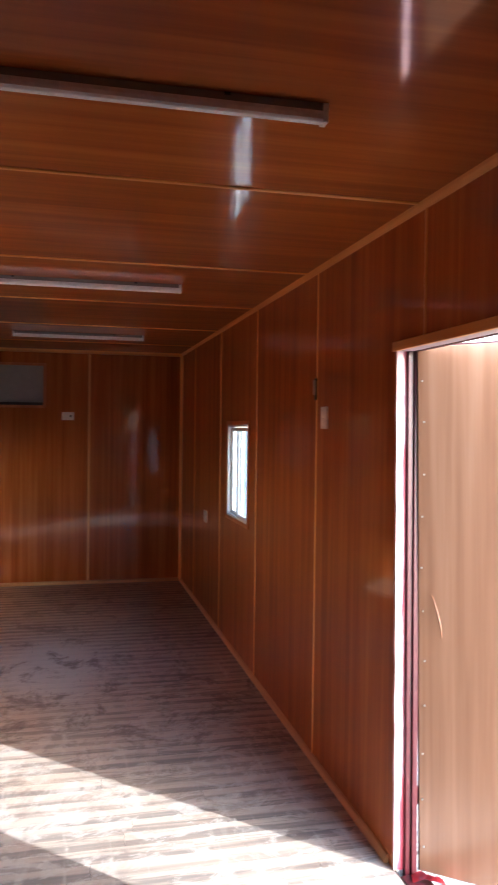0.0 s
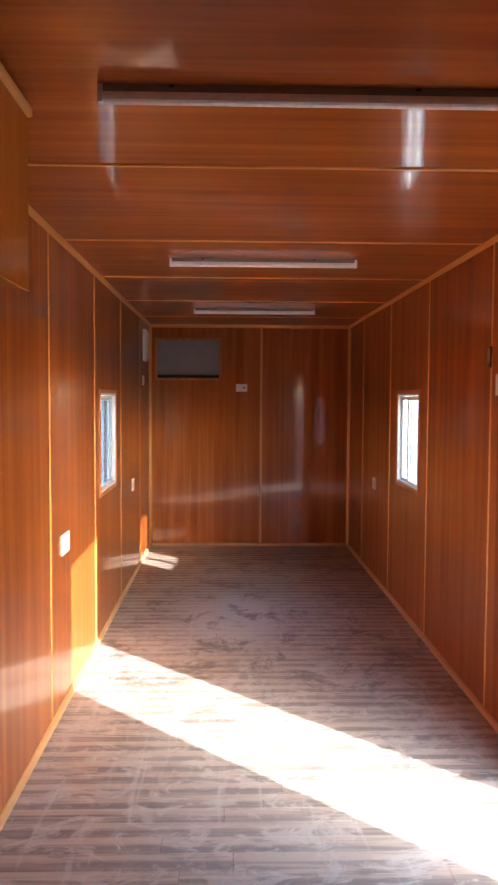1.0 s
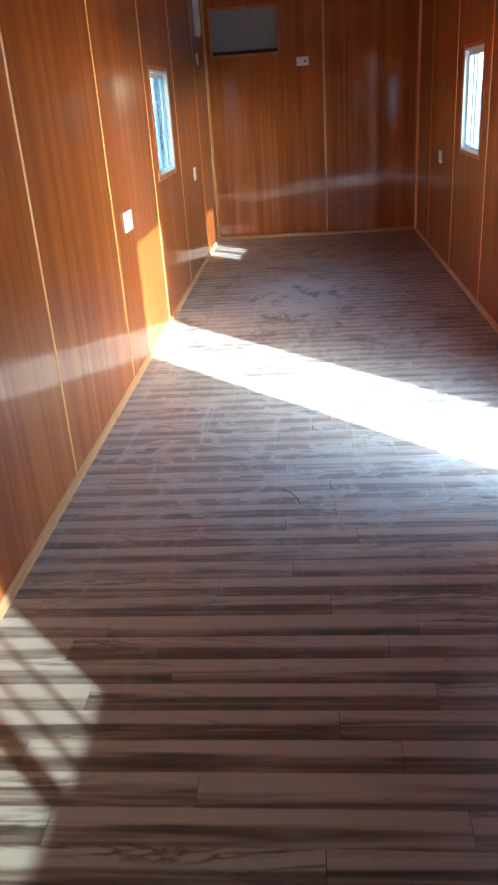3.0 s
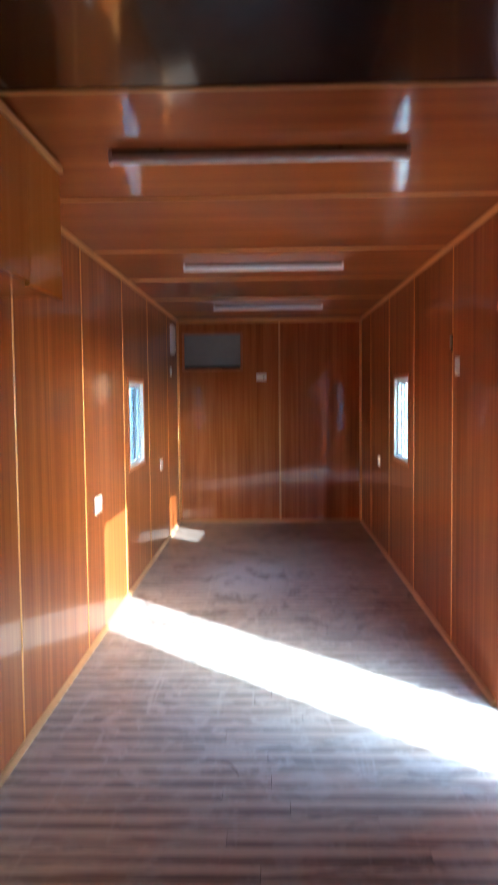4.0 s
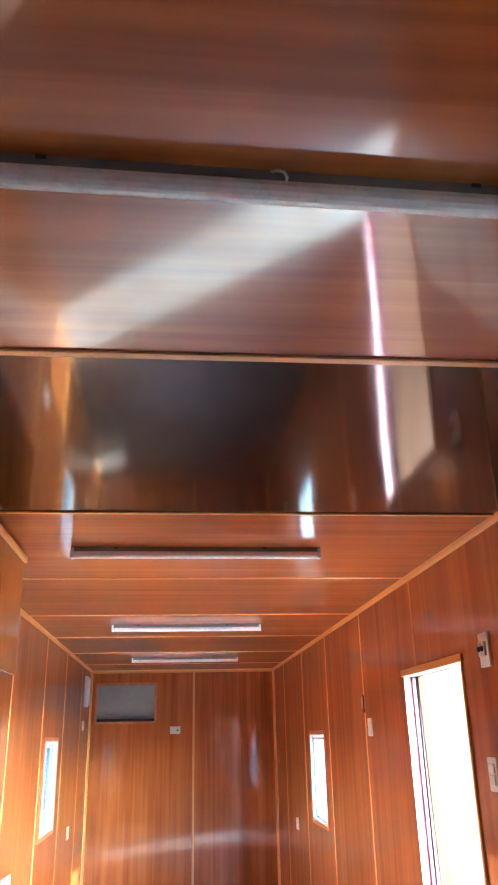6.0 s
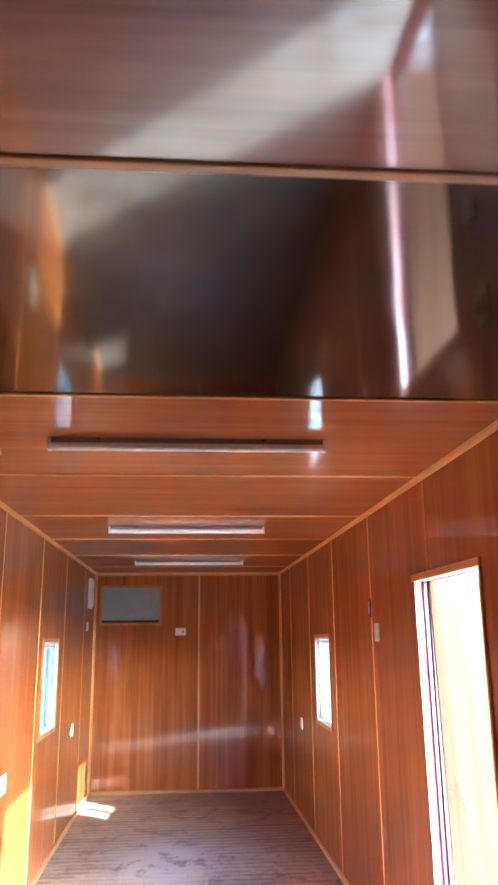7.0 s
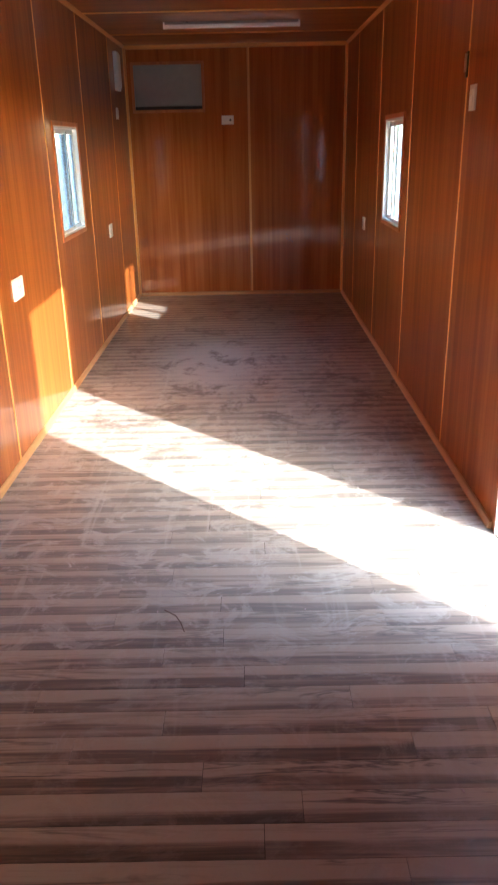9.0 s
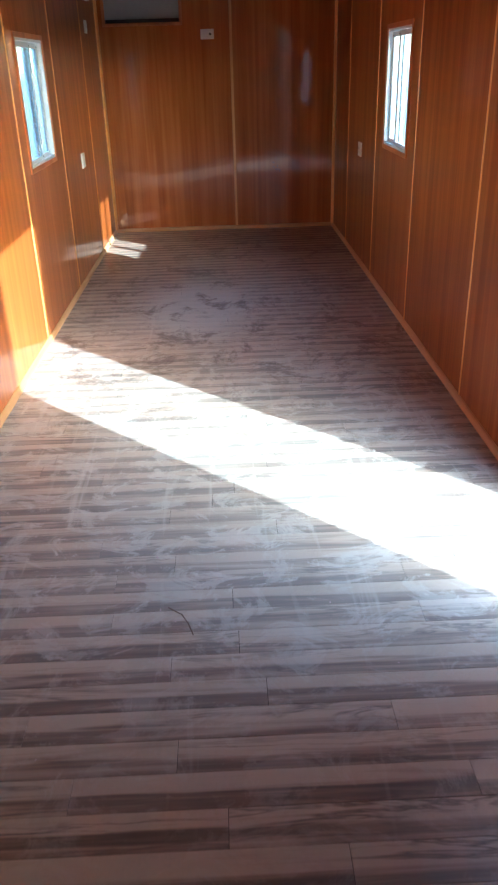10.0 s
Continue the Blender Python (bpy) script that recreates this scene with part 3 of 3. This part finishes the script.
for k in range(11):
    for xs in (0.03, LW - 0.05):
        bm = bmesh.new()
        cylinder(bm, pose(xs + 0.006 * math.sin(k * 5.0), -0.010, 0.10 + k * 0.178 + 0.03 * math.sin(k * 3.1), 90, 0, 0), 0.0038, 0.005, 10, top=0.0024)
        part("screw", bm, steel, door)


# ---- ceiling lamps ----
def tube_lamp():
    lamp = thing("ceiling_light", "unlit slim white batten light screwed to the ceiling boards", "ceiling light", group="batten lights across the ceiling")
    h = 0.556
    part("channel", boxed(-h, h, -0.0135, 0.0135, -0.022, 0.0, bevel=0.002), lamp_grey, lamp, "grey metal channel")
    bm = bmesh.new()
    prof = [(-0.0145, -0.020), (-0.0165, -0.030), (-0.0150, -0.040), (-0.010, -0.046), (-0.004, -0.0485), (0.004, -0.0485), (0.010, -0.046), (0.0150, -0.040), (0.0165, -0.030), (0.0145, -0.020)]
    rings = [[bm.verts.new((x, y, z)) for y, z in prof] for x in (-h + 0.012, h - 0.012)]
    for i in range(len(prof)):
        j = (i + 1) % len(prof)
        bm.faces.new([rings[0][i], rings[0][j], rings[1][j], rings[1][i]])
    bm.faces.new(rings[0])
    bm.faces.new(rings[1][::-1])
    bmesh.ops.recalc_face_normals(bm, faces=bm.faces)
    part("diffuser", bm, lamp_white, lamp, "white plastic diffuser")
    for s in (-1, 1):
        a = sorted((s * h, s * (h - 0.014)))
        part("end_cap", boxed(*a, -0.0172, 0.0172, -0.0485, -0.0005, bevel=0.002), lamp_white, lamp)
    for x in (-0.36, 0.30):
        part("clip", boxed(x - 0.008, x + 0.008, -0.0155, -0.0120, -0.008, -0.0005, bevel=0.001), dark_plastic, lamp)
    return lamp


lamp = tube_lamp()
lamp.matrix_basis = pose(-0.035, 1.486, H)
copy_thing(lamp, pose(-0.036, 3.985, H))
copy_thing(lamp, pose(-0.006, 6.475, H))
near_lamp = copy_thing(lamp, pose(0.02, -0.958, H, 0, 0, 1.5))
bm = bmesh.new()
pts = [(-0.022, -0.012, -0.003), (-0.014, -0.019, -0.005), (-0.004, -0.022, -0.010), (0.001, -0.019, -0.017), (0.0, -0.014, -0.021)]
for p, q in zip(pts, pts[1:]):
    p, q = Vector(p), Vector(q)
    cylinder(bm, Matrix.Translation((p + q) / 2) @ (q - p).to_track_quat("Z", "Y").to_matrix().to_4x4(), 0.0022, (q - p).length * 1.15, 8)
part("wire", bm, white_plastic, near_lamp)


# ---- overhead cabinet on the west wall ----
cx, cy0, cy1, cz0, cz1 = -0.808, -0.52, 1.60, 1.972, 2.45
cab = thing("overhead_cabinet", "honey-brown laminate overhead cabinet with closed doors", "cabinet")
part("body", boxed(-X + 0.002, cx - 0.02, cy0, cy1, cz0, cz1, bevel=0.002), cabinet_wood, cab)
splits = [cy0, 0.33, 1.188, cy1]
for k, (a, b) in enumerate(zip(splits, splits[1:])):
    part("cabinet_door", boxed(cx - 0.019, cx, a + 0.0008, b - 0.0008, cz0 - (0.013 if k == 2 else 0.002), cz1 - 0.005, bevel=0.002), cabinet_wood, cab)
part("top_trim", boxed(cx - 0.05, cx + 0.012, cy0, cy1 + 0.01, cz1 - 0.004, cz1 + 0.022, bevel=0.004), trim_y, cab, "pine strip along the top")
part("filler_board", boxed(-X + 0.002, cx - 0.03, cy0, cy1 - 0.002, cz1 + 0.0, H - 0.001), cabinet_wood, cab)


# ---- sockets and switches ----
def plate(name, label, category, at, size, kind, group=""):
    """A wall plate that faces its own -y."""
    w, h = size
    p = thing(name, label, category, group=group, at=at)
    part("plate", boxed(-w / 2, w / 2, -0.011, 0.002, -h / 2, h / 2, bevel=0.003), white_plastic, p)
    if kind == "socket":
        part("insert", boxed(-w * 0.33, w * 0.33, -0.0135, -0.010, -h * 0.32, h * 0.32, bevel=0.001, segments=1), white_plastic, p)
        for x, z in ((-0.012, 0.008), (0.012, 0.008), (0.0, -0.012)):
            part("slot", boxed(x - 0.0022, x + 0.0022, -0.0142, -0.013, z - 0.005, z + 0.005), dark_plastic, p)
    elif kind == "hole":
        part("insert", boxed(-w * 0.36, w * 0.02, -0.0135, -0.010, -h * 0.3, h * 0.3, bevel=0.001, segments=1), white_plastic, p)
        bm = bmesh.new()
        cylinder(bm, pose(w * 0.22, -0.0115, 0, 90, 0, 0), 0.011, 0.004, 14)
        part("knob", bm, dark_plastic, p)
    elif kind == "switch":
        for s in (-1, 1):
            part("rocker", boxed(-w * 0.27, w * 0.27, -0.016, -0.010, s * h * 0.17 - h * 0.15, s * h * 0.17 + h * 0.15, bevel=0.002, segments=1), white_plastic, p)
    elif kind == "breaker":
        for x in (-0.018, 0.018):
            part("breaker", boxed(x - 0.013, x + 0.013, -0.022, -0.010, -0.026, 0.03, bevel=0.002, segments=1), white_plastic, p)
            part("toggle", boxed(x - 0.008, x + 0.008, -0.032, -0.021, -0.008, 0.012, bevel=0.002, segments=1), dark_plastic, p)
    return p


plate("wall_socket", "white square socket low on the sunny wall", "socket", pose(-X, 3.519, 0.876, 0, 0, 90), (0.175, 0.11), "socket", "white sockets")
plate("wall_socket", "white square socket on the wall by the far corner", "socket", pose(-X, 6.467, 0.866, 0, 0, 90), (0.125, 0.11), "socket", "white sockets")
plate("wall_socket", "white square socket below a wall window", "socket", pose(X, 6.473, 0.884, 0, 0, -90), (0.12, 0.105), "socket", "white sockets")
plate("wall_socket", "white plate with a dark knob on the end wall", "socket", pose(-0.094, Y1, 1.79, 0, 0, 0), (0.125, 0.085), "hole", "white sockets")
plate("light_switch", "white two-gang light switch near the doorway", "switch", pose(X, 3.213, 1.738, 0, 0, -90), (0.08, 0.108), "switch")
plate("light_switch", "small white switch by the far corner", "switch", pose(-X, 7.33, 1.85, 0, 0, 90), (0.09, 0.1), "switch")
plate("breaker_plate", "white plate with two dark breaker toggles", "breaker", pose(X, 1.20, 2.005, 0, 0, -90), (0.10, 0.135), "breaker")
plate("light_switch", "white light switch beside the doorway", "switch", pose(X, 1.262, 1.538, 0, 0, -90), (0.09, 0.125), "switch")

fuse = thing("fuse_box", "white plastic fuse box with a bulging cover", "fuse box", at=pose(-X, 7.42, 2.215, 0, 0, 90))
part("back_box", boxed(-0.085, 0.085, -0.034, 0.0, -0.165, 0.165, bevel=0.005), white_plastic, fuse)
bm = bmesh.new()
prof = [(-0.075, -0.033), (-0.072, -0.040), (-0.045, -0.049), (0.0, -0.052), (0.045, -0.049), (0.072, -0.040), (0.075, -0.033)]
rings = [[bm.verts.new((x * k, y if k == 1 else -0.034, z)) for x, y in prof] for z, k in ((-0.150, 0.95), (-0.135, 1), (0.135, 1), (0.150, 0.95))]
for p, q in zip(rings, rings[1:]):
    for i in range(len(prof) - 1):
        bm.faces.new([p[i], p[i + 1], q[i + 1], q[i]])
bmesh.ops.recalc_face_normals(bm, faces=bm.faces)
part("cover", bm, white_plastic, fuse, smooth=True)

# torn cover strip with a dark gap
clip = thing("metal_clip", "small dark metal clip on a wall seam", "clip", at=pose(X, 3.352, 1.884, 0, 0, -90))
part("clip_plate", boxed(-0.016, 0.016, -0.010, -0.001, -0.055, 0.055, bevel=0.003), dark_plastic, clip)
part("clip_tongue", boxed(-0.006, 0.008, -0.018, -0.009, -0.03, 0.045, bevel=0.002), steel, clip)


# ---- bits on the floor ----
def curl(points, radius):
    bm = bmesh.new()
    for p, q in zip(points, points[1:]):
        p, q = Vector(p), Vector(q)
        cylinder(bm, Matrix.Translation((p + q) / 2) @ (q - p).to_track_quat("Z", "Y").to_matrix().to_4x4(), radius, (q - p).length * 1.12, 7, top=radius * 0.85)
    return bm


tagged(part("wood_splinter", curl([(-0.223, 1.805, 0.004), (-0.182, 1.767, 0.007), (-0.160, 1.723, 0.007), (-0.145, 1.677, 0.004)], 0.002), twig),
       label="thin curved splinter of pale wood on the floor", category="debris")
chips = random.Random(9)
CHIPS = [(-0.281, 2.086, 0.016), (0.087, 1.96, 0.011), (0.282, 1.80, 0.010), (0.63, 0.963, 0.018), (-0.058, 2.608, 0.014), (0.202, 2.379, 0.015), (-0.112, 1.74, 0.008),
         (-0.25, 1.80, 0.012), (-0.20, 1.74, 0.007), (-0.27, 1.745, 0.006), (0.44, 1.52, 0.006), (-0.52, 1.24, 0.007), (0.30, 2.75, 0.009), (-0.35, 2.9, 0.010), (0.72, 2.2, 0.008)]
for x, y, size in CHIPS:
    bm = bmesh.new()
    bmesh.ops.create_icosphere(bm, subdivisions=1, radius=size / 2)
    for v in bm.verts:
        v.co *= chips.uniform(0.7, 1.25)
        v.co.z *= 0.35
        v.co.y *= 0.6
    low = min(v.co.z for v in bm.verts)
    chip = tagged(part("plaster_crumb", bm, plaster), label="tiny white plaster crumb on the planks", category="debris", group="crumbs on the floor")
    chip.matrix_basis = pose(x, y, 0.0005 - low, 0, 0, chips.uniform(0, 180))


# ---- crumpled red strip and loose stones outside the doorway ----
bm = bmesh.new()
n = 18
rows = []
for k in range(n + 1):
    q = k / n
    cx, cy = 1.165 + 0.30 * q, 2.27 - 0.10 * q - 0.05 * math.sin(q * 3.0)
    cz = 0.006 + 0.03 * math.sin(q * 5.2) * (1 - q) - 0.20 * max(0.0, q - 0.25) ** 0.9
    w = 0.022 + 0.008 * math.sin(k * 1.3)
    rows.append([bm.verts.new((cx + 0.2 * u * w, cy + u * w, cz + 0.008 * math.cos(k * 1.7 + 3 * u))) for u in (-1, -0.4, 0.3, 1)])
for p, q in zip(rows, rows[1:]):
    for i in range(3):
        bm.faces.new([p[i], p[i + 1], q[i + 1], q[i]])
bmesh.ops.solidify(bm, geom=list(bm.faces), thickness=0.0025)
bmesh.ops.recalc_face_normals(bm, faces=bm.faces)
tagged(part("plastic_strip", bm, red_plastic, smooth=True), label="crumpled red plastic strip hanging over the threshold", category="debris")

stones = random.Random(21)
bm = bmesh.new()
for k in range(420):
    sx, sy = stones.uniform(1.27, 2.4), stones.uniform(1.3, 3.1)
    r = stones.choice((0.008, 0.012, 0.018, 0.026)) * stones.uniform(0.7, 1.2)
    m = pose(sx, sy, -0.22 + 0.3 * r, stones.uniform(0, 50), stones.uniform(0, 50), stones.uniform(0, 360)) @ Matrix.Diagonal((1.3, 0.9, 0.6, 1))
    for v in bmesh.ops.create_icosphere(bm, subdivisions=1, radius=r, matrix=m)["verts"]:
        v.co += Vector((stones.uniform(-1, 1), stones.uniform(-1, 1), stones.uniform(-1, 1))) * r * 0.18
tagged(part("gravel", bm, stone_grey), label="loose pale and dark stones on the ground", category="gravel", kind="stuff")


# ---- floor: planks across the room ----
ROW = 0.1025
floor = part("floor", boxed(-X - 0.009, X + 0.009, Y0 - 0.1, Y1 + 0.1, -0.12, -0.004), joint_dark)
tagged(floor, label="dusty grey-brown laminate plank floor with white smears", category="floor", kind="structure")
KNOWN = (0.215, -0.046, -0.416, -0.17, 0.389, 0.064, -0.203, -0.008, -0.396, -0.023, -0.407, -0.217, -0.484, 0.146, -0.252)
LENGTH = 0.955
rng = random.Random(4)
shared = {}
rest = bmesh.new()
first = math.floor((0.975 - Y0) / ROW)
k = -first - 1
while 0.975 + k * ROW - ROW < Y1:
    ya, yb = max(Y0, 0.975 + (k - 1) * ROW), min(Y1, 0.975 + k * ROW)
    x = KNOWN[k] if 0 <= k < len(KNOWN) else rng.uniform(-0.48, 0.48)
    cuts = [x + LENGTH * i for i in range(-3, 4)]
    cuts = [-X] + [c for c in cuts if -X + 0.06 < c < X - 0.06] + [X]
    for a, b in zip(cuts, cuts[1:]):
        wx, wy = b - a - 0.0016, yb - ya - 0.0016
        if wy < 0.01:
            continue
        if yb > -0.3:
            key = (round(wx, 3), round(wy, 4))
            if key not in shared:
                bm = boxed(-wx / 2, wx / 2, -wy / 2, wy / 2, -0.004, 0.0)
                me = bpy.data.meshes.new("plank")
                bm.to_mesh(me)
                bm.free()
                me.materials.append(plank_wood)
                shared[key] = me
            p = new("plank", shared[key])
            p.parent = floor
            p.location = ((a + b) / 2, (ya + yb) / 2, 0.0005 * rng.random())
        else:
            box(rest, a + 0.0008, b - 0.0008, ya + 0.0008, yb - 0.0008, -0.004, 0.0)
    k += 1
tagged(part("planks", rest, plank_wood_far, floor), kind="stuff")
